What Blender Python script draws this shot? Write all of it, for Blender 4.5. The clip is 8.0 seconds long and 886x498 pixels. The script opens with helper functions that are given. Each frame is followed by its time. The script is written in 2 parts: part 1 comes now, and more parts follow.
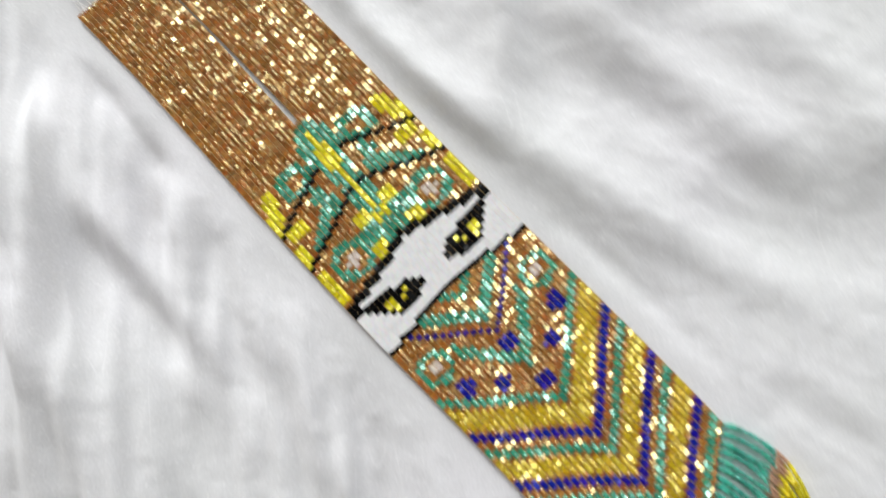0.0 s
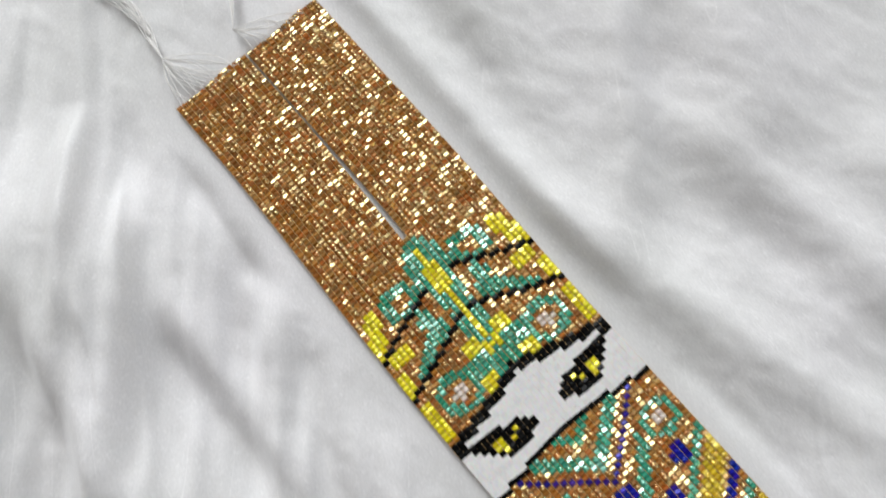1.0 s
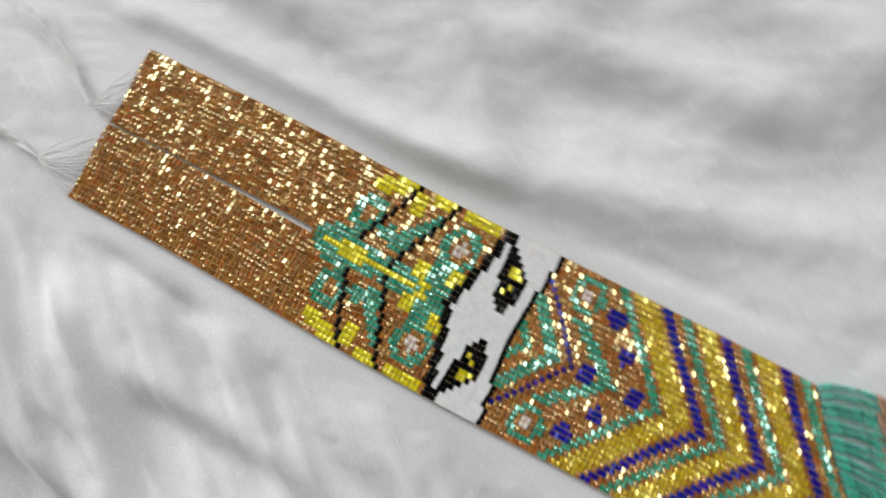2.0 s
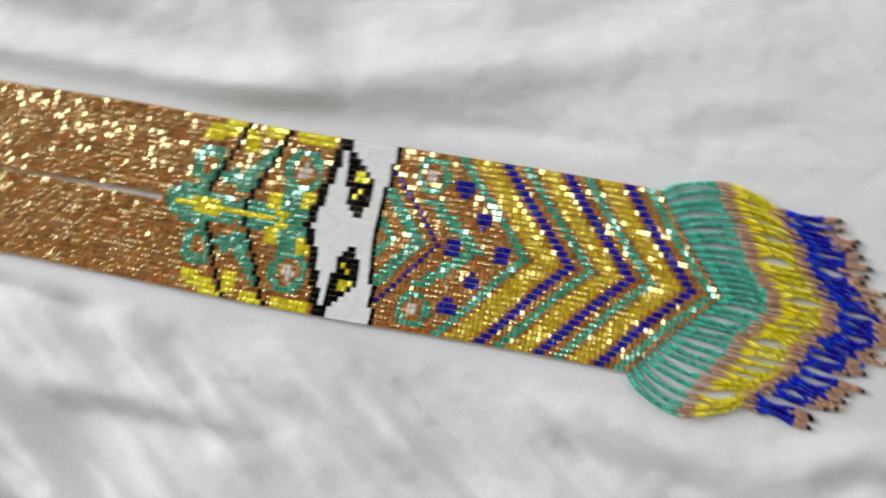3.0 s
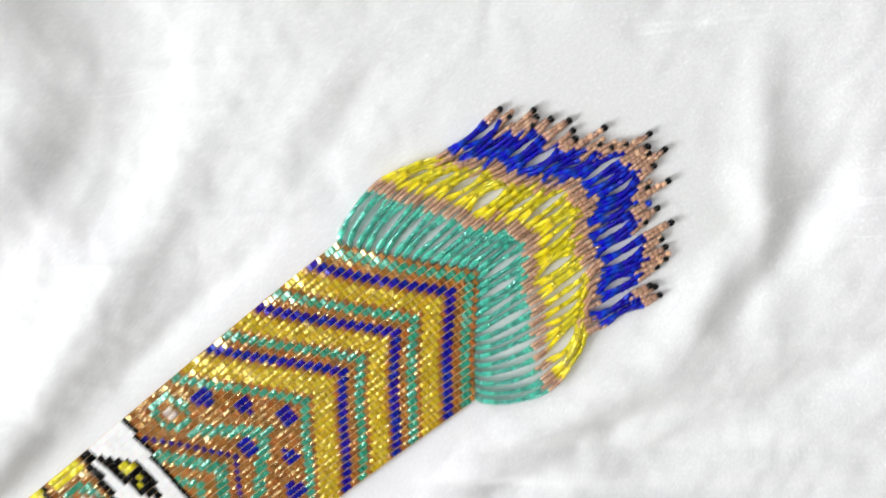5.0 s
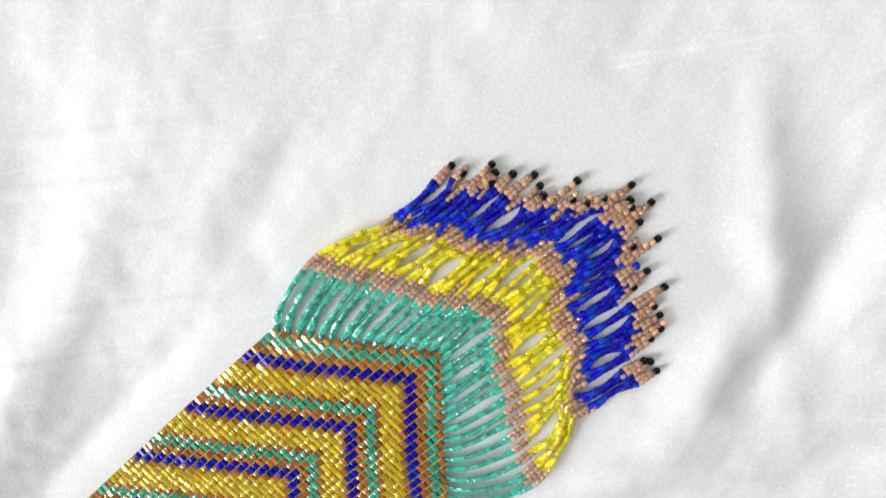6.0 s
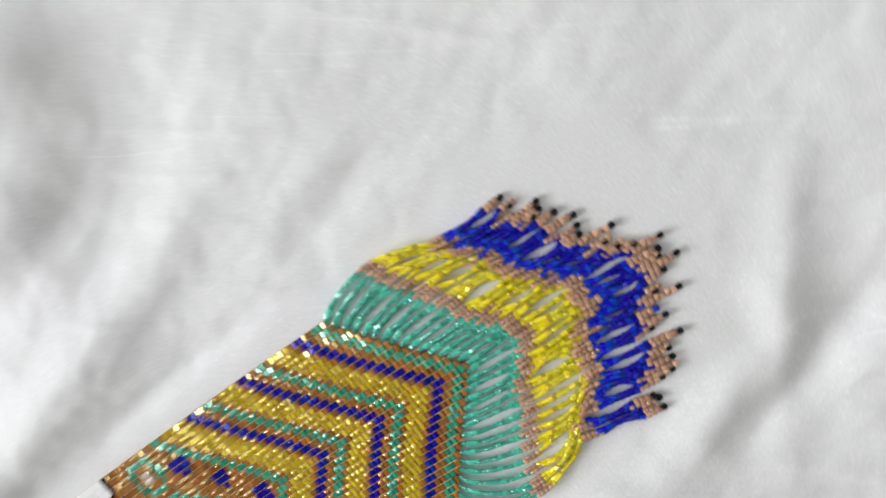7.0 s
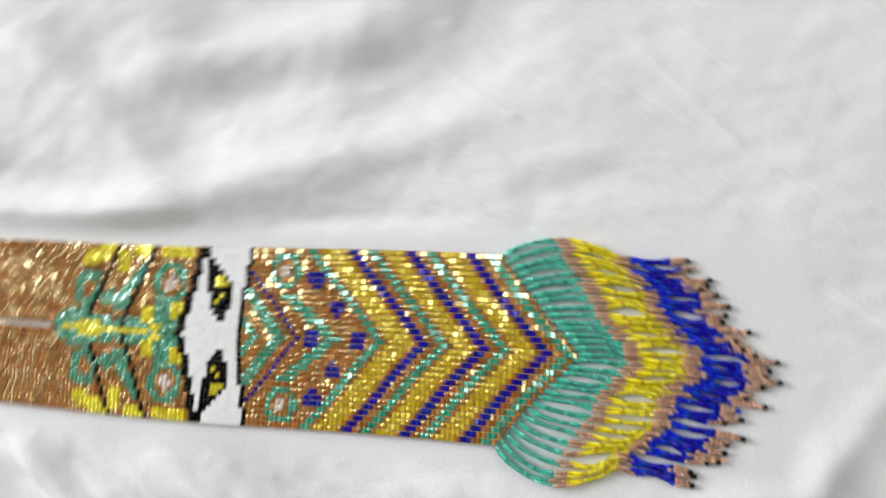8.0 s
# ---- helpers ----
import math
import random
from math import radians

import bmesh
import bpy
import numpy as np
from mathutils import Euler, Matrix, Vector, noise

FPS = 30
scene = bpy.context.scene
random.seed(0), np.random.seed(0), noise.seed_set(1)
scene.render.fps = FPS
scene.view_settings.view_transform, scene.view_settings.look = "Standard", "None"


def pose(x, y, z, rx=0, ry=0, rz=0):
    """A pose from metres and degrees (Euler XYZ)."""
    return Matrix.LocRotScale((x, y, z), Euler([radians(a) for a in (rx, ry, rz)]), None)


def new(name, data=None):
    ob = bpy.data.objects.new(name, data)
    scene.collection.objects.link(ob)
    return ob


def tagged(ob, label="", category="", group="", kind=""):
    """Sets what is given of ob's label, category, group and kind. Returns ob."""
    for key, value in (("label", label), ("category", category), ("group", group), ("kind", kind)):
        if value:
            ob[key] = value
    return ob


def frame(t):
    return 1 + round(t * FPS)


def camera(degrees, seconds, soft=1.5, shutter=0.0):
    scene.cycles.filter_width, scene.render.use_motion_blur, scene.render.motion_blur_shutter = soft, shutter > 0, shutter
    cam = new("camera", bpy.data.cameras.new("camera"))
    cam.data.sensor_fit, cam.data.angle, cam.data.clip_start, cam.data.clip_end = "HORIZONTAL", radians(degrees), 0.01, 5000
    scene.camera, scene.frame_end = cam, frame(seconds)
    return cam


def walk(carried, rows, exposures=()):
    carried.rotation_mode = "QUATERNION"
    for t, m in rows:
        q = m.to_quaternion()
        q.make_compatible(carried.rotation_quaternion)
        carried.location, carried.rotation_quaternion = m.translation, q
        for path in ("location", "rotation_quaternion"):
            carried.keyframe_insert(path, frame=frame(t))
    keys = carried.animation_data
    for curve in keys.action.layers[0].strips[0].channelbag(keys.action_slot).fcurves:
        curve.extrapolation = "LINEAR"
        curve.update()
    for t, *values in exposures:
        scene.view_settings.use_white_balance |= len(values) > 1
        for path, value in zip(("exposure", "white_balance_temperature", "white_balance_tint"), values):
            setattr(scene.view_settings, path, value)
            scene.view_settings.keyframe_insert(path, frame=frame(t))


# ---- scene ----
cam = camera(65, 8.0, soft=1.5, shutter=0.6)
# seconds, eye, tilt and turn
PATH = [
    (0, 0.11808, -0.00377, 0.2109, 7.224, 3.477, 46.186),
    (0.2, 0.10766, -0.00395, 0.20829, 8.625, 3.63, 47.94),
    (0.5, 0.0878, 0.00075, 0.20884, 7.875, 4.095, 49.099),
    (1, 0.07224, -0.01101, 0.20237, 10.409, 2.414, 49.571),
    (1.2, 0.06637, -0.00805, 0.19975, 10.56, 2.361, 47.241),
    (2.3, 0.10898, 0.0097, 0.21649, 2.832, 6.402, 22.179),
    (2.4, 0.11288, 0.01387, 0.21635, 1.676, 6.818, 20.693),
    (2.5, 0.12217, 0.00537, 0.21689, 2.126, 6.607, 18.696),
    (2.8, 0.13421, 0.00185, 0.21742, 1.44, 5.928, 13.309),
    (3, 0.13894, 0.005, 0.21678, -0.629, 4.982, 10.008),
    (3.2, 0.14142, -0.0066, 0.21999, 1.645, 2.454, 3.728),
    (3.5, 0.16095, 0.00923, 0.22351, -2.488, 4.74, -3.718),
    (4, 0.19096, 0.01145, 0.22229, -2.825, 8.354, -18.129),
    (4.2, 0.2082, 0.02478, 0.21279, -5.619, 9.09, -24.96),
    (4.5, 0.21936, 0.03187, 0.20194, -9.016, 8.421, -30.76),
    (4.8, 0.23098, 0.03075, 0.17925, -12.326, 4.432, -37.823),
    (5, 0.23916, 0.04056, 0.17102, -15.339, 2.82, -39.715),
    (5.2, 0.24588, 0.0309, 0.16102, -15.06, 4.299, -40.719),
    (6.3, 0.25628, 0.04388, 0.139, -15.753, 2.725, -43.327),
    (6.4, 0.25749, 0.0458, 0.13886, -16.378, 2.743, -42.624),
    (6.5, 0.25815, 0.04808, 0.13919, -16.818, 2.65, -42.186),
    (7, 0.25851, 0.04258, 0.15606, -13.477, 8.24, -36.854),
    (7.3, 0.25156, 0.04165, 0.18013, -8.367, 12.984, -27.517),
    (7.5, 0.2467, 0.04728, 0.18488, -8.691, 13.155, -21.45),
    (8, 0.2098, 0.01584, 0.20748, 4.241, 12.096, 2.396),
]
walk(cam, [(t, pose(*p)) for t, *p in PATH],
     exposures=[(0, -0.17), (0.5, -0.18), (1, -0.35), (2.3, -0.5), (2.5, -0.5), (3.5, -0.18), (4, -0.09), (4.5, 0.03), (5.2, 0.19), (6.3, 0.07), (6.5, 0.01), (7, -0.19), (7.5, -0.42), (8, -0.14)])

# ---- light ----
world = bpy.data.worlds.new("world")
scene.world = world
world.use_nodes = True
wn = world.node_tree.nodes
sky = wn.new("ShaderNodeTexSky")
sky.sky_type = "NISHITA"
sky.sun_disc = False
sky.sun_elevation = radians(38)
sky.sun_rotation = radians(250)
wn["Background"].inputs["Strength"].default_value = 0.12
world.node_tree.links.new(sky.outputs[0], wn["Background"].inputs["Color"])


def area_light(name, m, sx, sy, watts, colour):
    d = bpy.data.lights.new(name, "AREA")
    d.shape, d.size, d.size_y = "RECTANGLE", sx, sy
    d.energy, d.color = watts, colour
    ob = new(name, d)
    ob.matrix_world = m
    return ob


area_light("window_daylight", pose(-2.99, 1.0, 1.6, 0, -90, 0), 1.7, 1.9, 218, (0.97, 0.99, 1.0))
# added fill light, no known source, to even the sheet's brightness from +x
area_light("added_east_fill", pose(1.49, 1.4, 1.2, 0, 90, 0), 1.5, 1.8, 32, (0.95, 0.98, 1.0))

# ---- materials ----


def material(name):
    m = bpy.data.materials.new(name)
    m.use_nodes = True
    nt = m.node_tree
    return m, nt.nodes, nt.links, nt.nodes["Principled BSDF"]


def bead_material(name, colour, metal, rough, spread=0.25, coat=0.6, loose=False, clear=0.0):
    """Glass bead: tinted, silver lined or opaque, each bead a little different."""
    m, n, l, p = material(name)
    src = n.new("ShaderNodeObjectInfo") if loose else n.new("ShaderNodeNewGeometry")
    out = src.outputs["Random"] if loose else src.outputs["Random Per Island"]
    hsv = n.new("ShaderNodeHueSaturation")
    hsv.inputs["Color"].default_value = (*colour, 1)
    mv = n.new("ShaderNodeMapRange")
    mv.inputs["To Min"].default_value, mv.inputs["To Max"].default_value = 1 - spread, 1 + spread
    l.new(out, mv.inputs["Value"])
    l.new(mv.outputs[0], hsv.inputs["Value"])
    mul = n.new("ShaderNodeMath")
    mul.operation = "MULTIPLY"
    mul.inputs[1].default_value = 7.31
    fr = n.new("ShaderNodeMath")
    fr.operation = "FRACT"
    l.new(out, mul.inputs[0])
    l.new(mul.outputs[0], fr.inputs[0])
    mh = n.new("ShaderNodeMapRange")
    mh.inputs["To Min"].default_value, mh.inputs["To Max"].default_value = 0.488, 0.512
    l.new(fr.outputs[0], mh.inputs["Value"])
    l.new(mh.outputs[0], hsv.inputs["Hue"])
    # cloudy streaks inside the glass
    tc = n.new("ShaderNodeTexCoord")
    no = n.new("ShaderNodeTexNoise")
    no.inputs["Scale"].default_value = 1400
    l.new(tc.outputs["Object"], no.inputs["Vector"])
    mx = n.new("ShaderNodeMix")
    mx.data_type = "RGBA"
    mx.blend_type = "MULTIPLY"
    mx.inputs["Factor"].default_value = 0.15 if clear else 0.3
    l.new(hsv.outputs[0], mx.inputs["A"])
    l.new(no.outputs["Color"], mx.inputs["B"])
    l.new(mx.outputs["Result"], p.inputs["Base Color"])
    mr = n.new("ShaderNodeMapRange")
    mr.inputs["To Min"].default_value, mr.inputs["To Max"].default_value = rough * 0.6, rough * 1.5
    l.new(fr.outputs[0], mr.inputs["Value"])
    l.new(mr.outputs[0], p.inputs["Roughness"])
    p.inputs["Metallic"].default_value = metal
    p.inputs["Coat Weight"].default_value = coat
    p.inputs["Coat Roughness"].default_value = 0.05
    p.inputs["Coat IOR"].default_value = 1.5
    tint = LINING.get(name.split("_")[0])
    if tint:
        p.inputs["IOR"].default_value = 2.7
        p.inputs["Specular Tint"].default_value = (*tint, 1)
    # the drawn glass is never quite even: small facets and ripples
    if metal:
        rip = n.new("ShaderNodeTexNoise")
        rip.inputs["Scale"].default_value = 900
        rip.inputs["Detail"].default_value = 1.5
        l.new(tc.outputs["Object"], rip.inputs["Vector"])
        bp = n.new("ShaderNodeBump")
        bp.inputs["Strength"].default_value = 0.5 if clear else 0.1
        bp.inputs["Distance"].default_value = 0.0003
        l.new(rip.outputs["Fac"], bp.inputs["Height"])
        l.new(bp.outputs[0], p.inputs["Normal"])
        l.new(bp.outputs[0], p.inputs["Coat Normal"])
    if clear:
        tr = n.new("ShaderNodeBsdfTransparent")
        tr.inputs["Color"].default_value = (*[0.22 + 0.78 * c ** 0.5 for c in colour], 1)
        ms = n.new("ShaderNodeMixShader")
        ms.inputs["Fac"].default_value = clear
        l.new(p.outputs[0], ms.inputs[1])
        l.new(tr.outputs[0], ms.inputs[2])
        l.new(ms.outputs[0], n["Material Output"].inputs["Surface"])
    p.inputs["Specular IOR Level"].default_value = 0.06 if colour[1] < 0.025 else 0.5
    return m


# what the silver lining throws back through the glass
LINING = {"amber": (1.0, 0.94, 0.46), "gold": (1.0, 0.94, 0.35), "yellow": (1.0, 0.95, 0.3), "teal": (0.75, 1.0, 0.9), "aqua": (0.85, 1.0, 0.97), "lemon": (1.0, 0.99, 0.55)}
GLASS = {
    "amber": ((0.36, 0.102, 0.009), 0.05, 0.14, 0.38, 0.2),
    "rose": ((0.76, 0.45, 0.285), 0.1, 0.16, 0.15, 0.7),
    "teal": ((0.004, 0.33, 0.19), 0.1, 0.19, 0.25, 0.25),
    "aqua": ((0.075, 0.61, 0.47), 0.1, 0.13, 0.3, 0.3),
    "yellow": ((0.88, 0.76, 0.005), 0.1, 0.21, 0.2, 0.15),
    "gold": ((0.64, 0.43, 0.003), 0.1, 0.21, 0.2, 0.15),
    "lemon": ((0.95, 0.83, 0.008), 0.15, 0.13, 0.25, 0.3),
    "blue": ((0.008, 0.006, 0.30), 0.1, 0.2, 0.2, 0.12),
    "cobalt": ((0.003, 0.019, 0.52), 0.2, 0.13, 0.4, 0.3),
    "violet": ((0.03, 0.014, 0.22), 0.1, 0.2, 0.2, 0.12),
    "white": ((0.95, 0.94, 0.93), 0.0, 0.3, 0.03, 0.1),
    "pearl": ((0.80, 0.70, 0.62), 0.0, 0.25, 0.06, 0.2),
    "black": ((0.002, 0.002, 0.002), 0.0, 0.25, 0.2, 0.0),
}

def milky(m):
    p = m.node_tree.nodes["Principled BSDF"]
    p.inputs["Subsurface Weight"].default_value = 0.3
    p.inputs["Subsurface Radius"].default_value = (0.004, 0.004, 0.004)
    p.inputs["Subsurface Scale"].default_value = 1.0


FIELD = {k: bead_material(k + "_glass", *v) for k, v in GLASS.items()}
milky(FIELD["white"])
FRINGE = {k: bead_material(k + "_clear_glass", *GLASS[k][:3], 0.45, w, clear=f) for k, f, w in (("aqua", 0.5, 0.6), ("rose", 0.38, 0.9), ("lemon", 0.42, 0.6), ("cobalt", 0.28, 0.7), ("black", 0.0, 0.3))}
LOOSE = {k: bead_material(k + "_glass_bead", *v, loose=True) for k, v in GLASS.items()}


def plain(name, colour, rough, scale=300, bump=0.0, vary=0.08):
    m, n, l, p = material(name)
    tc = n.new("ShaderNodeTexCoord")
    no = n.new("ShaderNodeTexNoise")
    no.inputs["Scale"].default_value = scale
    no.inputs["Detail"].default_value = 5
    l.new(tc.outputs["Object"], no.inputs["Vector"])
    cr = n.new("ShaderNodeValToRGB")
    cr.color_ramp.elements[0].color = (*[c * (1 - vary) for c in colour], 1)
    cr.color_ramp.elements[1].color = (*[min(1, c * (1 + vary)) for c in colour], 1)
    l.new(no.outputs["Fac"], cr.inputs["Fac"])
    l.new(cr.outputs[0], p.inputs["Base Color"])
    p.inputs["Roughness"].default_value = rough
    if bump:
        b = n.new("ShaderNodeBump")
        b.inputs["Strength"].default_value = bump
        b.inputs["Distance"].default_value = 0.001
        l.new(no.outputs["Fac"], b.inputs["Height"])
        l.new(b.outputs[0], p.inputs["Normal"])
    return m


THREAD = plain("white_thread", (0.78, 0.77, 0.75), 0.6, 2500, 0.2)
WARP = plain("warp_thread", (0.55, 0.36, 0.15), 0.35, 2500)
# unseen walls and ceiling, kept dark to limit fill and bead reflections
WALL = plain("wall_paint", (0.32, 0.305, 0.29), 0.8, 6, 0.1)
CEIL = plain("ceiling_paint", (0.34, 0.33, 0.32), 0.85, 5, 0.1)
FLOOR = plain("floor_screed", (0.32, 0.27, 0.22), 0.5, 9, 0.1)
FRAME = plain("window_paint", (0.75, 0.75, 0.73), 0.4, 20)


def cloth_material():
    m, n, l, p = material("white_cotton")
    tc = n.new("ShaderNodeTexCoord")
    big = n.new("ShaderNodeTexNoise")
    big.inputs["Scale"].default_value = 9
    big.inputs["Detail"].default_value = 4
    l.new(tc.outputs["Object"], big.inputs["Vector"])
    cr = n.new("ShaderNodeValToRGB")
    cr.color_ramp.elements[0].position, cr.color_ramp.elements[1].position = 0.3, 0.7
    cr.color_ramp.elements[0].color = (0.61, 0.615, 0.605, 1)
    cr.color_ramp.elements[1].color = (0.68, 0.67, 0.685, 1)
    l.new(big.outputs["Fac"], cr.inputs["Fac"])
    # woven threads in two directions, with slubs
    no = n.new("ShaderNodeTexNoise")
    no.inputs["Scale"].default_value = 1500
    no.inputs["Detail"].default_value = 2.5
    l.new(tc.outputs["Object"], no.inputs["Vector"])
    tone = n.new("ShaderNodeMapRange")
    tone.inputs["From Min"].default_value, tone.inputs["From Max"].default_value = 0.33, 0.67
    tone.inputs["To Min"].default_value, tone.inputs["To Max"].default_value = 0.95, 1.05
    l.new(no.outputs["Fac"], tone.inputs["Value"])
    mx = n.new("ShaderNodeVectorMath")
    mx.operation = "SCALE"
    l.new(cr.outputs[0], mx.inputs[0])
    l.new(mx.outputs[0], p.inputs["Base Color"])
    b = n.new("ShaderNodeBump")
    b.inputs["Strength"].default_value = 0.2
    b.inputs["Distance"].default_value = 0.0003
    l.new(no.outputs["Fac"], b.inputs["Height"])
    # slubs: thicker threads here and there, both ways
    slub = b
    for sx, sy in ((1.0, 0.08), (0.08, 1.0)):
        mp = n.new("ShaderNodeMapping")
        mp.inputs["Scale"].default_value = (sx, sy, 1)
        mp.inputs["Rotation"].default_value = (0, 0, radians(36))
        l.new(tc.outputs["Object"], mp.inputs["Vector"])
        ns = n.new("ShaderNodeTexNoise")
        ns.inputs["Scale"].default_value = 700
        ns.inputs["Detail"].default_value = 2
        l.new(mp.outputs[0], ns.inputs["Vector"])
        b2 = n.new("ShaderNodeBump")
        b2.inputs["Strength"].default_value = 0.07
        b2.inputs["Distance"].default_value = 0.0004
        l.new(ns.outputs["Fac"], b2.inputs["Height"])
        l.new(slub.outputs[0], b2.inputs["Normal"])
        slub = b2
    # single thick weft threads that run far through the cloth
    mp = n.new("ShaderNodeMapping")
    mp.vector_type = "POINT"
    mp.inputs["Rotation"].default_value = (0, 0, radians(36))
    l.new(tc.outputs["Object"], mp.inputs["Vector"])
    thin = n.new("ShaderNodeMapping")
    thin.inputs["Scale"].default_value = (0.07, 1, 1)
    l.new(mp.outputs[0], thin.inputs["Vector"])
    ns = n.new("ShaderNodeTexNoise")
    ns.inputs["Scale"].default_value = 95
    ns.inputs["Detail"].default_value = 0
    l.new(thin.outputs[0], ns.inputs["Vector"])
    off = n.new("ShaderNodeMath")
    off.operation = "SUBTRACT"
    off.inputs[1].default_value = 0.5
    l.new(ns.outputs["Fac"], off.inputs[0])
    size = n.new("ShaderNodeMath")
    size.operation = "ABSOLUTE"
    l.new(off.outputs[0], size.inputs[0])
    line = n.new("ShaderNodeMapRange")
    line.inputs["From Min"].default_value, line.inputs["From Max"].default_value = 0.0, 0.009
    line.inputs["To Min"].default_value, line.inputs["To Max"].default_value = 1.0, 0.0
    l.new(size.outputs[0], line.inputs["Value"])
    part_of = n.new("ShaderNodeTexNoise")
    part_of.inputs["Scale"].default_value = 30
    l.new(tc.outputs["Object"], part_of.inputs["Vector"])
    some = n.new("ShaderNodeMapRange")
    some.inputs["From Min"].default_value, some.inputs["From Max"].default_value = 0.5, 0.62
    l.new(part_of.outputs["Fac"], some.inputs["Value"])
    both = n.new("ShaderNodeMath")
    both.operation = "MULTIPLY"
    l.new(line.outputs[0], both.inputs[0])
    l.new(some.outputs[0], both.inputs[1])
    paler = n.new("ShaderNodeMath")
    paler.operation = "MULTIPLY_ADD"
    paler.inputs[1].default_value = 0.12
    l.new(both.outputs[0], paler.inputs[0])
    # pale specks that paint the weave's sparkle into the colour
    fleck = n.new("ShaderNodeTexNoise")
    fleck.inputs["Scale"].default_value = 850
    fleck.inputs["Detail"].default_value = 1
    l.new(tc.outputs["Object"], fleck.inputs["Vector"])
    sparkle = n.new("ShaderNodeMapRange")
    sparkle.inputs["From Min"].default_value, sparkle.inputs["From Max"].default_value = 0.6, 0.72
    sparkle.inputs["To Min"].default_value, sparkle.inputs["To Max"].default_value = 0.0, 0.08
    l.new(fleck.outputs["Fac"], sparkle.inputs["Value"])
    total = n.new("ShaderNodeMath")
    total.operation = "ADD"
    l.new(tone.outputs[0], total.inputs[0])
    l.new(sparkle.outputs[0], total.inputs[1])
    l.new(total.outputs[0], paler.inputs[2])
    l.new(paler.outputs[0], mx.inputs["Scale"])
    l.new(slub.outputs[0], p.inputs["Normal"])
    p.inputs["Roughness"].default_value = 0.75
    p.inputs["Sheen Weight"].default_value = 0.25
    return m


CLOTH = cloth_material()

# ---- helpers of this place ----


def mesh_of(name, verts, faces, mat, smooth=False):
    """A mesh, flat, smooth, or with a list of which faces are smooth."""
    me = bpy.data.meshes.new(name)
    me.from_pydata([tuple(v) for v in verts], [], faces)
    me.materials.append(mat)
    if smooth:
        me.polygons.foreach_set("use_smooth", smooth if isinstance(smooth, list) else [True] * len(me.polygons))
    me.update()
    return me


def under(ob, parent):
    ob.parent = parent
    return ob


def box(name, lo, hi, mat, bevel=0.004):
    bm = bmesh.new()
    bmesh.ops.create_cube(bm, size=1)
    for v in bm.verts:
        v.co = [(lo[k] + hi[k]) / 2 + v.co[k] * (hi[k] - lo[k]) for k in range(3)]
    if bevel:
        bmesh.ops.bevel(bm, geom=bm.edges[:], offset=bevel, segments=2, affect="EDGES")
    me = bpy.data.meshes.new(name)
    bm.to_mesh(me)
    bm.free()
    me.materials.append(mat)
    return new(name, me)


def tube(points, radius, sides=5):
    """Verts and faces of a round thread through the points."""
    pts = [Vector(p) for p in points]
    verts, faces = [], []
    for k, p in enumerate(pts):
        d = (pts[min(k + 1, len(pts) - 1)] - pts[max(k - 1, 0)]).normalized()
        side = d.cross(Vector((0, 0, 1)))
        side = side.normalized() if side.length > 1e-6 else Vector((1, 0, 0))
        up = side.cross(d)
        for s in range(sides):
            a = 2 * math.pi * s / sides
            verts.append(p + radius * (math.cos(a) * side + math.sin(a) * up))
    for k in range(len(pts) - 1):
        for s in range(sides):
            t = (s + 1) % sides
            faces.append((k * sides + s, k * sides + t, (k + 1) * sides + t, (k + 1) * sides + s))
    faces.append(tuple(range(sides)))
    faces.append(tuple(reversed(range(len(verts) - sides, len(verts)))))
    return verts, faces


# ---- room ----
# unseen room, added to close the place for bounce light and reflections
W, E, S, N, H0, H1 = -3.0, 1.5, -2.0, 2.9, -0.012, 2.9
tagged(box("floor", (W, S, H0 - 0.1), (E, N, H0), FLOOR, 0), "bare brown floor under the white cloth", "floor", kind="structure")
tagged(box("ceiling", (W, S, H1), (E, N, H1 + 0.1), CEIL, 0), "unseen grey ceiling added to close the room", "ceiling", kind="structure")
tagged(box("wall_north", (W, N, H0), (E, N + 0.1, H1), WALL, 0), "unseen plain wall added to close the room", "wall", kind="structure")
tagged(box("wall_south", (W, S - 0.1, H0), (E, S, H1), WALL, 0), "unseen plain wall added to close the room", "wall", kind="structure")


def wall_with_window(wall, window, x, side, lo_y, hi_y, lo_z, hi_z):
    bm = bmesh.new()
    for a, b in (((S, H0), (lo_y, H1)), ((hi_y, H0), (N, H1)), ((lo_y, H0), (hi_y, lo_z)), ((lo_y, hi_z), (hi_y, H1))):
        g = bmesh.ops.create_cube(bm, size=1)
        for v in g["verts"]:
            v.co = (x + side * 0.05 + v.co.x * 0.1, (a[0] + b[0]) / 2 + v.co.y * (b[0] - a[0]), (a[1] + b[1]) / 2 + v.co.z * (b[1] - a[1]))
    me = bpy.data.meshes.new(wall)
    bm.to_mesh(me)
    bm.free()
    me.materials.append(WALL)
    tagged(new(wall, me), "unseen added wall with a window opening", "wall", kind="structure")
    win = tagged(new(window), "unseen white frame around a window light", "window", kind="structure")
    win.location = (x + side * 0.06, (lo_y + hi_y) / 2, lo_z)
    w, h = (hi_y - lo_y) / 2, hi_z - lo_z
    for nm, a, b in (("frame", (-0.03, -w, 0), (0.03, -w + 0.05, h)), ("frame", (-0.03, w - 0.05, 0), (0.03, w, h)),
                     ("frame", (-0.03, -w + 0.05, 0), (0.03, w - 0.05, 0.05)), ("frame", (-0.03, -w + 0.05, h - 0.05), (0.03, w - 0.05, h)),
                     ("mullion", (-0.025, -0.02, 0.05), (0.025, 0.02, h - 0.05))):
        under(box(nm, a, b, FRAME), win)


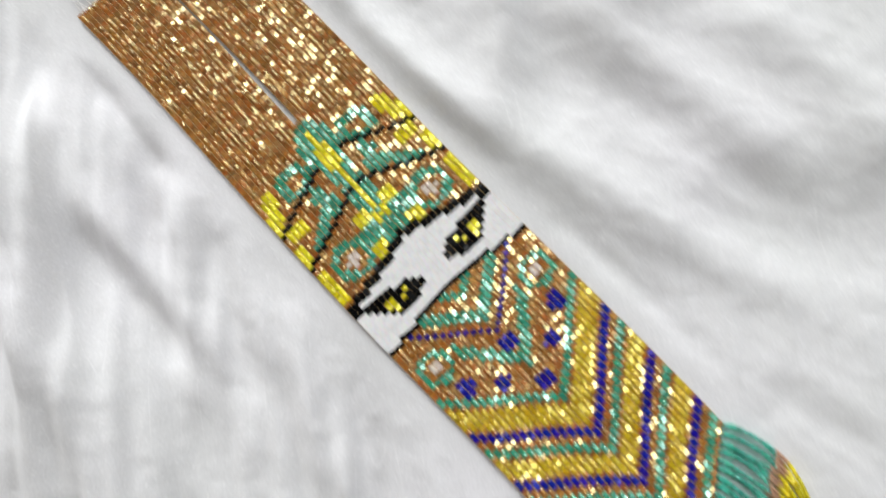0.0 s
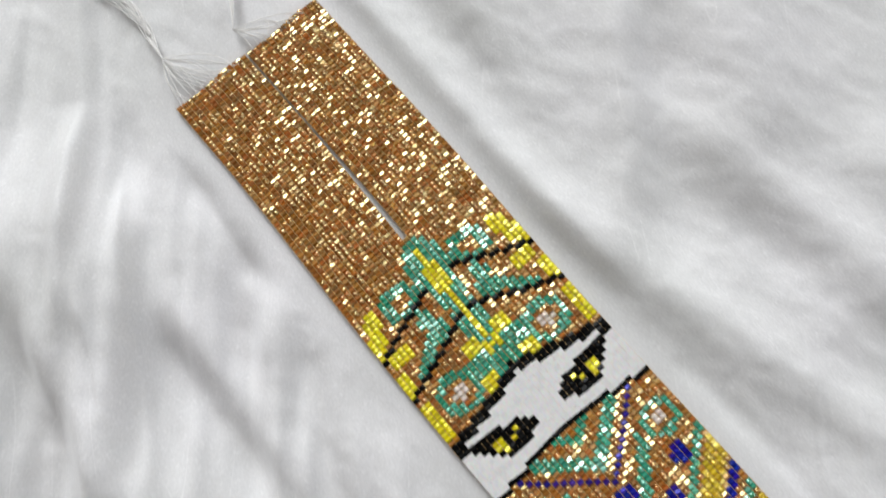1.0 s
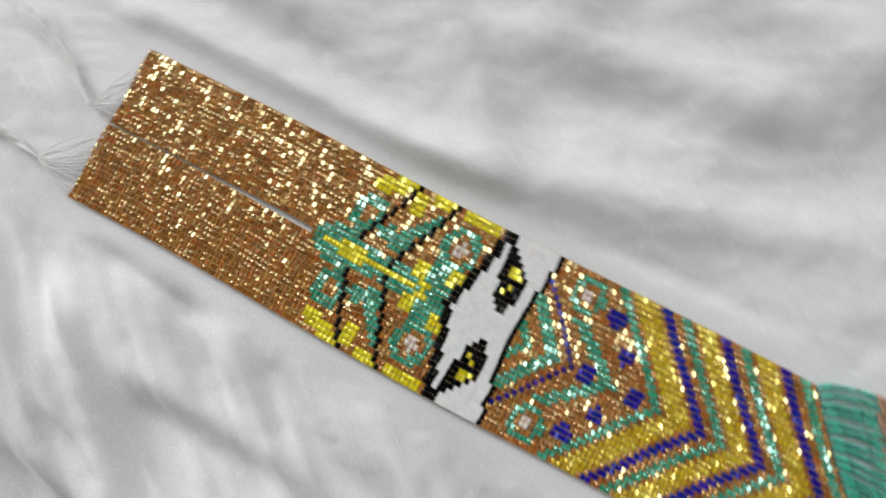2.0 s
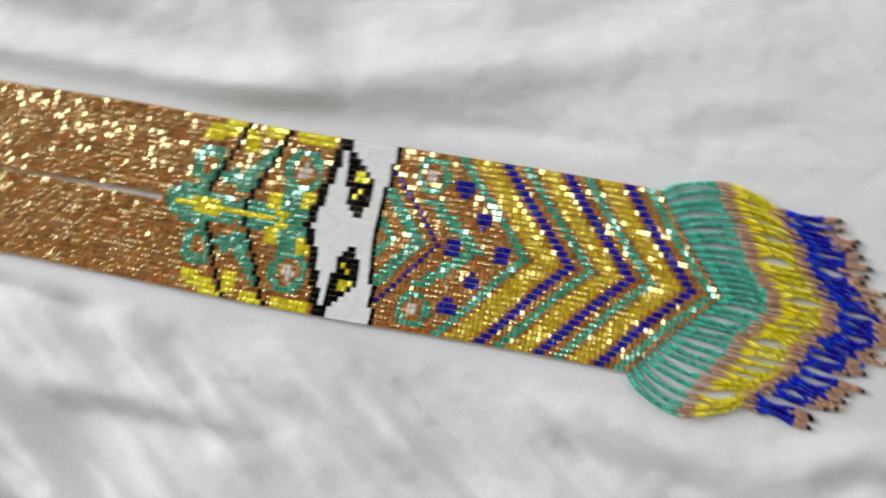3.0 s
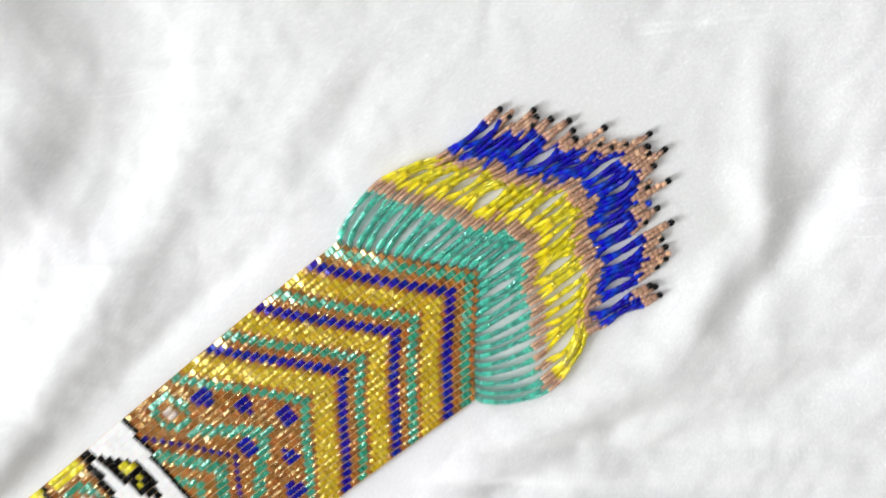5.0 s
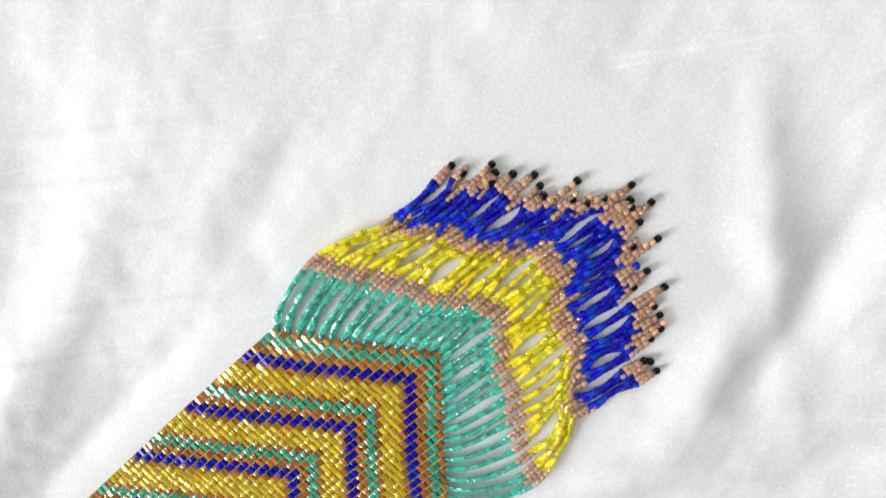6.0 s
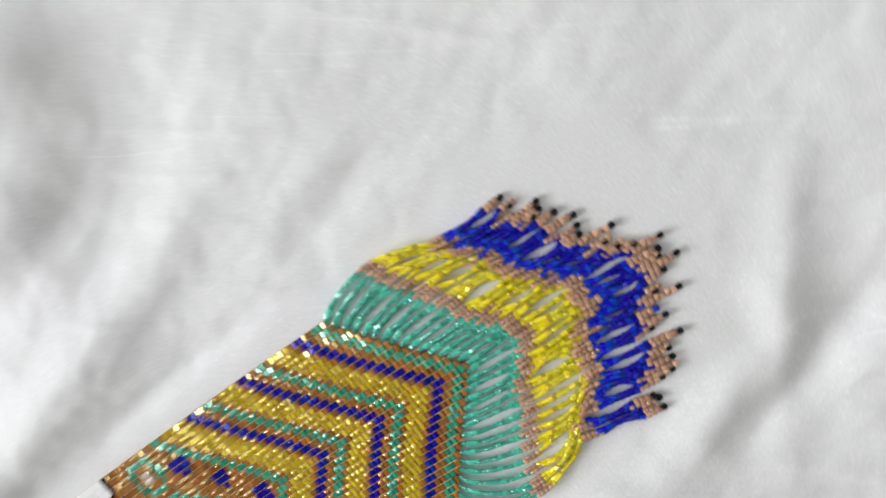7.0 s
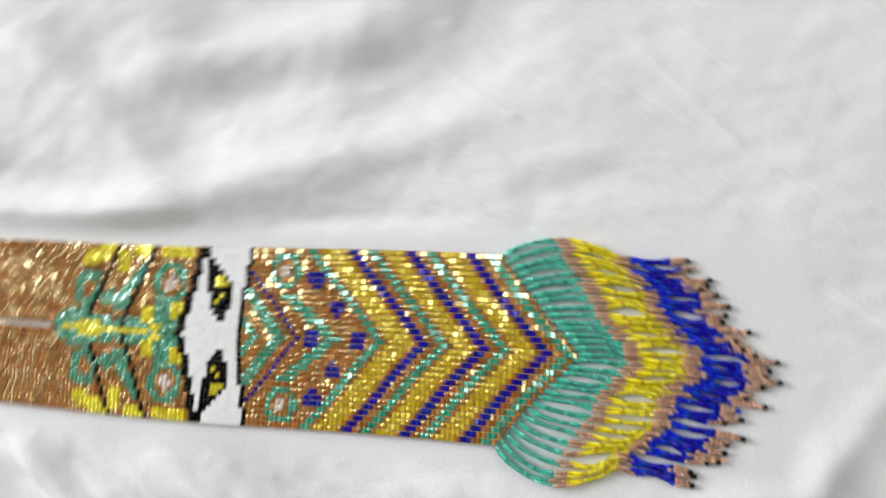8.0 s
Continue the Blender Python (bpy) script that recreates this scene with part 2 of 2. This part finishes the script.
wall_with_window("wall_west", "window_1", W, -1, 0.05, 1.95, 0.75, 2.45)
# east opening is made up to hold the added fill light
wall_with_window("wall_east", "added_fill_window", E, 1, 0.5, 2.3, 0.45, 1.95)

# ---- cloth ----
X0, ROW, COL = -0.0481, 0.00153, 0.0018065


def smooth(a, b, x):
    t = np.clip((x - a) / (b - a), 0, 1)
    return t * t * (3 - 2 * t)


def fold(x, y, x1, y1, x2, y2, width, height, bend=0.0):
    """A soft ridge (or a valley, below zero) along a line."""
    dx, dy = x2 - x1, y2 - y1
    n = math.hypot(dx, dy)
    u = ((x - x1) * dx + (y - y1) * dy) / n / n
    v = (-(x - x1) * dy + (y - y1) * dx) / n - bend * np.sin(np.pi * np.clip(u, 0, 1))
    ends = smooth(-0.25, 0.2, u) * (1 - smooth(0.8, 1.25, u))
    return height * np.exp(-(v / width) ** 2) * ends


# beside the straps, towards +y: one long roll that leaves the band's edge, and the folds that run into it
BESIDE = [
    (-0.07, 0.038, 0.055, 0.038, 0.0065, 0.0042), (0.045, 0.037, 0.165, 0.069, 0.009, 0.0065, -0.002), (-0.06, 0.052, 0.03, 0.048, 0.007, -0.003, 0.002),
    (0.010, 0.097, 0.068, 0.052, 0.008, 0.0055, 0.002), (0.030, 0.098, 0.085, 0.062, 0.009, -0.0045), (0.052, 0.083, 0.135, 0.101, 0.009, 0.0045),
    (0.085, 0.076, 0.150, 0.088, 0.007, -0.0025), (0.02, 0.135, 0.075, 0.098, 0.014, 0.006), (0.10, 0.123, 0.165, 0.128, 0.012, 0.006),
    (0.138, 0.058, 0.188, 0.108, 0.016, -0.0045),
]
MORE_BESIDE = [
    (0.118, 0.080, 0.165, 0.126, 0.012, 0.003), (0.188, 0.048, 0.216, 0.053, 0.005, -0.0012), (0.184, 0.055, 0.215, 0.060, 0.006, 0.001),
    (0.112, 0.036, 0.165, 0.040, 0.005, -0.002), (0.20, 0.105, 0.258, 0.050, 0.012, -0.0022), (0.280, 0.018, 0.320, 0.050, 0.020, -0.0018),
    (-0.08, 0.10, 0.0, 0.14, 0.012, 0.007), (-0.075, 0.075, -0.005, 0.062, 0.010, 0.004), (-0.05, -0.07, 0.0, -0.15, 0.04, 0.008),
    (-0.055, -0.093, 0.035, -0.105, 0.009, 0.0045), (-0.002, -0.064, 0.066, -0.067, 0.006, 0.0028),
]
# below the straps, towards -y
BELOW = [
    (-0.05, -0.046, 0.03, -0.090, 0.006, -0.0045, 0.002), (-0.036, -0.052, 0.022, -0.096, 0.005, 0.004), (-0.062, -0.058, -0.012, -0.086, 0.006, 0.0045),
    (0.0, -0.046, 0.055, -0.074, 0.006, -0.004), (0.02, -0.046, 0.07, -0.080, 0.005, 0.0035, -0.002), (0.036, -0.044, 0.082, -0.066, 0.006, -0.0035),
    (0.066, -0.046, 0.125, -0.066, 0.008, 0.0035),
]
MORE_BELOW = [
    (-0.045, -0.095, 0.03, -0.125, 0.010, -0.006), (0.03, -0.10, 0.11, -0.13, 0.010, 0.005), (-0.03, -0.037, 0.01, -0.042, 0.005, -0.003),
    (-0.064, -0.054, -0.034, -0.072, 0.003, 0.002), (0.008, -0.074, 0.062, -0.075, 0.006, -0.003), (-0.04, -0.104, 0.015, -0.113, 0.008, -0.004),
    (0.180, -0.046, 0.228, -0.068, 0.004, -0.0022), (0.10, -0.050, 0.155, -0.072, 0.007, -0.003),
]
# thin sharp creases
CREASES = [
    (-0.036, -0.057, 0.029, -0.092, 0.0012, 0.0017), (-0.015, -0.081, 0.021, -0.096, 0.0012, 0.0010), (0.168, 0.096, 0.200, 0.072, 0.0011, 0.0006),
    (0.159, 0.089, 0.190, 0.067, 0.0011, 0.0006), (0.155, 0.077, 0.185, 0.058, 0.0011, 0.0006), (0.150, 0.062, 0.179, 0.041, 0.0011, 0.0006),
    (0.127, 0.065, 0.165, 0.038, 0.0011, 0.0006), (0.223, 0.090, 0.254, 0.057, 0.0014, 0.0007),
]
# round the fringe
ROUND_FRINGE = [
    (0.155, -0.043, 0.228, -0.052, 0.007, 0.003), (0.165, -0.056, 0.212, -0.062, 0.006, -0.003), (0.23, -0.050, 0.275, -0.022, 0.007, 0.003, -0.002),
    (0.20, -0.070, 0.27, -0.084, 0.008, -0.004), (0.25, -0.052, 0.29, -0.036, 0.006, -0.003), (0.298, -0.008, 0.262, -0.062, 0.009, -0.0012),
    (0.288, -0.004, 0.255, -0.058, 0.005, 0.0015),
]
FOLDS = BESIDE + MORE_BESIDE + BELOW + MORE_BELOW + CREASES + ROUND_FRINGE


def cloth():
    n = 860
    g = np.linspace(-1, 1, n)
    g = 0.35 * g + 0.65 * g ** 3
    gx, gy = np.meshgrid(0.12 + 0.75 * g, 0.0 + 0.75 * g, indexing="ij")
    z = np.zeros_like(gx)
    def streaks(angle, along, across, seed):
        c, d = math.cos(radians(angle)), math.sin(radians(angle))
        u, v = gx * c + gy * d, -gx * d + gy * c
        return np.array([noise.fractal(Vector((p * along, q * across, seed)), 1.0, 2.0, 2) for p, q in zip(u.ravel(), v.ravel())]).reshape(gx.shape)

    away = np.hypot(np.maximum(np.abs(gy) - 0.029, 0), np.maximum(np.maximum(gx - 0.262, -0.05 - gx), 0))
    upper = smooth(-0.03, 0.03, gy)
    wave = 0.22 * upper * streaks(19, 5, 26, 3.0) + 1.2 * (1 - upper) * streaks(-34, 5, 30, 8.0)
    crease = 0.25 * upper * streaks(27, 14, 90, 5.0) + (1 - upper) * streaks(-37, 12, 95, 6.0)
    fine = streaks(10, 110, 140, 1.0)
    calm = 1 - 0.75 * smooth(0.15, 0.24, gx)
    z += (0.0042 * wave + (0.0013 + 0.0020 * (1 - upper)) * crease) * calm * smooth(0.0, 0.03, away) + 0.00035 * fine * smooth(0.0, 0.01, away)
    for f in FOLDS:
        z += (1.05 if f[1] < 0 and f[0] < 0.1 else 0.72) * fold(gx, gy, *f) * smooth(0.0, 0.012, away)
    # the sheet rises gently towards the straps' end: a tilt added to shade it
    z += 0.06 * np.clip(0.14 - gx, 0, 0.26) * smooth(0.0, 0.1, 0.14 - gx) * smooth(0.03, 0.13, np.abs(gy))
    z = np.maximum(z, -0.0105)
    verts = np.stack([gx, gy, z], -1).reshape(-1, 3)
    idx = np.arange(n * n).reshape(n, n)
    faces = np.stack([idx[:-1, :-1], idx[1:, :-1], idx[1:, 1:], idx[:-1, 1:]], -1).reshape(-1, 4)
    me = mesh_of("bedsheet", verts.tolist(), faces.tolist(), CLOTH, True)
    tagged(new("bedsheet", me), "rumpled white cotton sheet with soft folds", "cloth")


cloth()

# ---- beadwork ----


def near(i, a, ci, ca, r, stretch=1.0):
    return math.hypot((i - ci) * stretch, a - ca) < r


def on_line(i, a, i1, a1, i2, a2, r):
    d = (i2 - i1) ** 2 + (a2 - a1) ** 2
    u = max(0, min(1, ((i - i1) * (i2 - i1) + (a - a1) * (a2 - a1)) / d))
    return math.hypot(i - i1 - u * (i2 - i1), a - a1 - u * (a2 - a1)) < r


def chevron(k):
    """The striped part: the row counted along the V."""
    k = (k - 120) % 12
    return "blue" if k < 2 else "amber" if k < 4 else "teal" if k < 6 else "amber" if k < 7 else "gold" if k < 11 else "amber"


def colour_of(i, j):
    a = abs(j)
    k = i - 15 + a
    if k >= 111:
        if k >= 119:
            return "amber" if k == 119 else chevron(k) if k <= 149 else "amber"
        return "teal" if k <= 112 else "amber" if k == 113 else "gold"
    brow = round(81.4 + 4.4 * (a / 15))
    mouth = round(96.0 + max(0, a - 6) * 0.23)
    if i > mouth:
        # breastplate with flowers, rings and bands
        for ci, ca in ((112, 0), (122, 0), (117, 5.4), (112.5, 10.4)):
            if math.hypot(i - ci, (a - ca) * 1.1) < 1.75:
                return "blue"
        if near(i, a, 105.8, 11.6, 1.1):
            return "pearl"
        if near(i, a, 105.8, 11.6, 2.1):
            return "amber"
        if near(i, a, 105.8, 11.6, 3.3):
            return "teal"
        if i == round(108.8 - a * 0.97):
            return "violet"
        if abs(i - (105.2 - a)) < 1.6 or abs(i - (99.3 - a * 0.9)) < 0.9:
            return "teal"
        if abs(i - (116.6 - a * 1.42)) < 1.7 and a < 8:
            return "teal"
        return "amber"
    if i == mouth or (a in (3, 5, 6, 9, 11, 13) and i == mouth + 1):
        return "black"
    if i > brow + 1 + (a > 13):
        # two eyes on white
        mid = 91.3 - (a - 3.3) * 0.15 - max(0, a - 9) * 0.36
        half = 2.65 * math.sqrt(max(0, 1 - ((a - 8.0) / 5.2) ** 2))
        if 3 <= a <= 14 and abs(i - mid) <= max(0.5, half):
            return "yellow" if (a == 6 and i == round(mid - 0.4)) or (a == 7 and i == round(mid)) or (a in (9, 10) and i in (90, 91, 92) and i + a < 102) else "black"
        return "white"
    if i >= brow:
        return "black"
    # headdress
    if a == 0 and 53 <= i <= 74 or (a <= 1 and 57 <= i <= 62):
        return "yellow"
    for start, first in ((60, 3), (68, 1)):
        if a >= first and i == start + (a - first) // 2:
            return "black"
    if near(i, a, 78.8, 8.8, 1.3):
        return "pearl"
    if near(i, a, 78.8, 8.8, 2.4):
        return "amber"
    if near(i, a, 81.2, 3.9, 1.8) or near(i, a, 74.0, 3.0, 1.6) or near(i, a, 76, 0.6, 1.1):
        return "yellow"
    if near(i, a, 78.8, 8.8, 4.1) or near(i, a, 78.0, 1.5, 3.2) or on_line(i, a, 76, 3, 77, 6, 1.2) or on_line(i, a, 80, 1, 82, 0.5, 1.5):
        return "teal"
    if 51 <= i <= 66 and a <= (1, 2, 2, 3, 3, 3, 3, 3, 3, 3, 2, 2, 2, 2, 2, 1)[i - 51] or (67 <= i <= 76 and a <= 2):
        return "teal"
    if 1.7 < math.hypot(i - 58.7, a - 7.3) < 3.7 or on_line(i, a, 59.5, 3, 60, 5, 0.9):
        return "teal"
    if on_line(i, a, 64.2, 5.8, 68, 5.0, 1.5) or on_line(i, a, 67, 5, 68, 7, 1.3) or on_line(i, a, 68, 7.5, 72.5, 11.2, 1.0):
        return "teal"
    if on_line(i, a, 57.5, 12.4, 64, 14.6, 1.4) or near(i, a, 67.0, 12.6, 1.9) or on_line(i, a, 70.5, 14.8, 73.5, 14.6, 1.3):
        return "yellow"
    if on_line(i, a, 77.5, 14.2, 83.5, 14.8, 1.2):
        return "yellow"
    return "amber"


def bead_shape(length, radius, turn, neck=0.7, flat=0.42, SEG=8):
    """One short faceted bead along y."""
    rings = ((-0.5 * length, neck * radius), (-flat * length, radius), (flat * length, radius), (0.5 * length, neck * radius))
    verts = [(r * math.cos(2 * math.pi * s / SEG + turn), y, r * math.sin(2 * math.pi * s / SEG + turn)) for y, r in rings for s in range(SEG)]
    faces = [(q * SEG + s, (q + 1) * SEG + s, (q + 1) * SEG + (s + 1) % SEG, q * SEG + (s + 1) % SEG) for q in range(3) for s in range(SEG)]
    return verts, faces


rng = random.Random(5)


def strap_shift(i, j):
    """The two straps lie close together where the middle column is left out."""
    if i > 50 or j == 0:
        return 0.0
    gap = 0.00055 * (1 - smooth(15, 50, i))
    return -math.copysign(float(gap), j)


def column_y(i, j):
    """The weave spreads a little towards its upper edge, most at the straps and the head."""
    spread = 1 + (0.022 - 0.012 * float(smooth(90, 130, i))) * (j > 0)
    return j * COL * spread + strap_shift(i, j)


def bead_place(i, j):
    x = X0 + (i + 0.5) * ROW + rng.gauss(0, 0.00005)
    y = column_y(i, j)
    z = 0.00088 + rng.gauss(0, 0.00005)
    # a barely uneven weave
    x += 0.0004 * math.sin(j * 0.4 + i * 0.05)
    y += 0.0005 * math.sin(i * 0.06)
    # the weave buckles a little, so that the beads flash in patches
    swell = 0.06 * noise.noise(Vector((i * 0.07, j * 0.13, 2.5))) + 0.06 * noise.noise(Vector((i * 0.3, j * 0.4, 7.5)))
    # the breast leans towards its upper edge, a tilt added to place glints
    swell -= 0.04 * float(smooth(88, 112, i)) + 0.04 * float(smooth(5, 15, j))
    roll = -0.53 + 1.1 * noise.noise(Vector((i * 0.12, j * 0.2, 11.5))) + 0.6 * noise.noise(Vector((i * 0.4, j * 0.6, 4.5))) + rng.gauss(0, 0.1)
    if rng.random() < 0.12:
        roll = rng.uniform(0, 6.28)
    tilt = Euler((rng.gauss(0, 0.03) + swell, roll, rng.gauss(0, 0.02)))
    return Matrix.Translation((x, y, z)) @ tilt.to_matrix().to_4x4()


pendant = tagged(new("beaded_band"), "amber, teal, yellow and blue glass bead band with long fringe", "beadwork")
gather = {}
single = []
for j in range(-15, 16):
    last = 150 + 15 - abs(j)
    for i in range(-1, last + 1):
        if j == 0 and i < 50:
            continue
        c = colour_of(i, j)
        m = bead_place(i, j)
        if i - 15 + abs(j) >= 142:
            single.append((c, m))
            continue
        polished = rng.random() < 0.35
        if c == "white":
            bv, bf = bead_shape(0.00182, 0.00113, math.pi / 4, 0.985, 0.48, 4)
            m = Matrix.Translation((m.translation.x, m.translation.y, 0.00088 + 0.15 * (m.translation.z - 0.00088)))
        elif c == "black":
            bv, bf = bead_shape(0.00184, 0.00093, 0, 0.92, 0.44, 6)
        else:
            bv, bf = bead_shape(0.0017, 0.00084, 0, 0.8, 0.42, 8 if polished else 6)
        vs, fs, sm = gather.setdefault(c, ([], [], []))
        o = len(vs)
        vs.extend(m @ Vector(v) for v in bv)
        fs.extend(tuple(o + q for q in f) for f in bf)
        sm.extend([polished and c != "white"] * len(bf))
for c, (vs, fs, sm) in gather.items():
    ob = under(new(c + "_beadwork", mesh_of(c + "_beadwork", vs, fs, FIELD[c], sm)), pendant)
    tagged(ob, c + " glass beads in woven rows", kind="stuff")

# threads that the columns hang on
for j in range(-16, 16):
    inner = min(abs(j), abs(j + 1))
    last = 151 + 15 - inner
    pts = []
    for i in range(-1, last + 1, 3):
        pts.append((X0 + i * ROW, column_y(i, j + 0.5) + 0.0005 * math.sin(i * 0.06), 0.00142 + 0.00008 * math.sin(i * 1.9 + j)))
    under(new("warp_thread", mesh_of("warp_thread", *tube(pts, 0.00009, 5), WARP, True)), pendant)

# ---- fringe ----


RUNS = ("aqua", "rose", "lemon", "rose", "cobalt", "rose")
THICK = {"aqua": 0.00054, "rose": 0.00062, "lemon": 0.00062, "cobalt": 0.00069, "black": 0.00084}


def clumps(most, pull):
    """Neighbouring columns cling together within a run: how far each column is drawn aside."""
    drawn, j = {}, -15
    while j <= 15:
        n = rng.choice(range(1, most + 1))
        group = [q for q in range(j, min(16, j + n))]
        mid = sum(group) / len(group) + rng.gauss(0, 0.25)
        for q in group:
            drawn[q] = pull * (mid - q) * COL
        j += n
    return drawn


CLUMPS = {0: clumps(2, 0.35), 2: clumps(3, 0.45), 4: clumps(3, 0.45)}
PINCH = {0: 0.00042, 2: 0.00034, 4: 0.0004}


def strand(j, twin, tip):
    """One of the two bead strings that hang from a column; they meet at a dark tip bead."""
    a = abs(j)
    sgn = 1 if j >= 0 else -1
    x, y = X0 + (151 + 15 - a) * ROW, j * COL
    side = (a / 15) ** 2
    out = side * (0.0046 if sgn > 0 else 0.0084)
    more = a / 15
    counts = [round(10.5 + 2.2 * more) + rng.choice((0, 0, 1)), 3 + rng.choice((0, 0, 1)), round(8.4 + 2.0 * more) + rng.choice((0, 1)),
              3 + rng.choice((0, 1)), round(7.6 + 0.8 * more) + rng.choice((0, 1, 1)), tip["rose"]]
    total = sum(counts)
    step = 0.00132
    ph, amp = rng.uniform(0, 6.28), rng.uniform(0.0001, 0.0004)
    lean = tip["lean"] - 0.0029
    lift = rng.uniform(0.0003, 0.0008) * (1.6 if j > 0 else 1)
    pts = []
    run, begun = 0, 0
    for q in range(total + 2):
        u = q / (total + 1)
        while run < 5 and q - begun >= counts[run]:
            begun += counts[run]
            run += 1
        v = min(1, (q - begun) / counts[run])
        bulge = math.sin(math.pi * v)
        yy = y + sgn * out * math.sin(min(1, u / 0.62) * math.pi) ** 0.6 + (0.0040 if sgn > 0 else -0.0044) * more * u
        yy += lean * smooth(0.35, 1, u) + amp * math.sin(ph + u * 8) * math.sin(math.pi * u)
        yy += tip["bend"] * max(0, u - 0.82) * 6 + 0.0010 * noise.noise(Vector((j * 0.37, u * 2.5, 1.2))) * min(1, 3 * u)
        # the twins lie side by side at the small round beads and close up between them
        apart = 0.00058 - (PINCH[run] if run in PINCH else 0) * bulge
        if run == 5:
            apart *= 1 - 0.6 * v
        yy += twin * apart * min(1, q / 2) + (CLUMPS[run][j] * bulge if run in CLUMPS else 0)
        if run == 0 and -1 <= j <= 2:
            # the strings part at the point of the V
            yy += (0.0011 if j >= 0 else -0.0003) * v * (1 - abs(j) / 3)
        if run == 4:
            yy += twin * tip["cross"] * math.sin(2 * math.pi * v)
        zz = 0.0008 + twin * 0.0004 * bulge * (run in PINCH) + lift * math.sin(min(1, u / 0.42) * math.pi) + 0.0006 * (1 + math.sin(ph * 3 + u * 9)) * math.sin(math.pi * u) ** 2
        pts.append(Vector((x + q * step * (1.0 - 0.05 * side * (1 - u) - (0.08 if j > 0 else 0.04) * more), float(yy), zz)))
    plan = list(zip(RUNS, counts))
    if twin < 0:
        plan.append((tip["colour"], 1))
    q = 0
    root = None
    for s, (c, n) in enumerate(plan):
        vs, fs, sm = [], [], []
        last = s == 6
        rounded = c == "rose" or last
        for b in range(n):
            d = pts[q + 1] - pts[q]
            rot = d.to_track_quat("Y", "Z").to_matrix().to_4x4() @ Euler((rng.gauss(0, 0.12), 0, rng.gauss(0, 0.12))).to_matrix().to_4x4()
            rad = THICK["black"] if last else THICK[c] * (1.12 if s == 5 else 1)
            bv, bf = bead_shape(d.length * (1.15 if last else 1.0), rad * rng.uniform(0.92, 1.08), rng.uniform(0, 6.28), *((0.6, 0.26, 8) if rounded else (0.88, 0.4, 6)))
            m = Matrix.Translation((pts[q] + pts[q + 1]) / 2) @ rot
            o = len(vs)
            vs.extend(m @ Vector(v) for v in bv)
            fs.extend(tuple(o + w for w in f) for f in bf)
            sm.extend([rounded or rng.random() < 0.5] * len(bf))
            q += 1
        name = "fringe_strand" if root is None else "tip_bead" if last else c + "_run"
        ob = new(name, mesh_of(name, vs, fs, FRINGE[c], sm))
        if root is None:
            root = tagged(under(ob, pendant), "hanging string of teal, rose, yellow and blue glass beads")
        else:
            under(ob, root)


for j in range(-15, 16):
    tip = {"rose": rng.choice((3, 3, 4, 5, 6)), "bend": rng.gauss(0, 0.0003 if abs(j) > 13 else 0.0005), "lean": rng.gauss(0, 0.0003), "cross": rng.gauss(0, 0.0002), "colour": "cobalt" if j == -5 else "black"}
    strand(j, -1, tip)
    strand(j, 1, tip)

# ---- loose thread ends at the straps ----


def thread_bundle(label, start_y, width, knot, end, count):
    bundle = tagged(new("thread_tassel"), label, "thread")
    for q in range(count):
        u = (q + 0.5) / count - 0.5
        s = Vector((X0, start_y + u * width, 0.0012))
        k = Vector((*knot, 0.0016 + rng.uniform(0, 0.0012)))
        e = Vector((*end, 0.0012)) + Vector((rng.uniform(-1, 1), rng.uniform(-1, 1), 0)) * 0.004
        pts = []
        sag = rng.gauss(0, 0.0025)
        for w in range(13):
            f = w / 12
            p = s.lerp(k, f)
            pts.append(p + Vector((0, sag * math.sin(f * math.pi), 0.001 * math.sin(f * math.pi))))
        for w in range(1, 17):
            f = w / 16
            p = k.lerp(e, f)
            tw = Vector((0, math.cos(f * 14 + q * 2.1), math.sin(f * 14 + q * 2.1) * 0.6)) * 0.0005
            pts.append(p + tw * min(1, 4 * f) + Vector((0, 0.006 * math.sin(f * 2.4), 0.0005)))
        under(new("thread", mesh_of("thread", *tube(pts, 0.00015, 5), THREAD, True)), bundle)


thread_bundle("knotted bundle of loose white thread ends", -8 * COL, 13 * COL, (X0 - 0.017, -0.021), (X0 - 0.055, -0.028), 22)
thread_bundle("thin bundle of loose white thread ends", 7 * COL, 12 * COL, (X0 - 0.010, 0.002), (X0 - 0.05, 0.016), 12)

# ---- beads that can be told apart ----
shapes = {c: mesh_of(c + "_bead", *bead_shape(0.0017, 0.00084, 0, 0.8, 0.42, 6), LOOSE[c]) for c in GLASS}
for c, m in single:
    ob = under(new("bead", shapes[c]), pendant)
    ob.matrix_basis = m
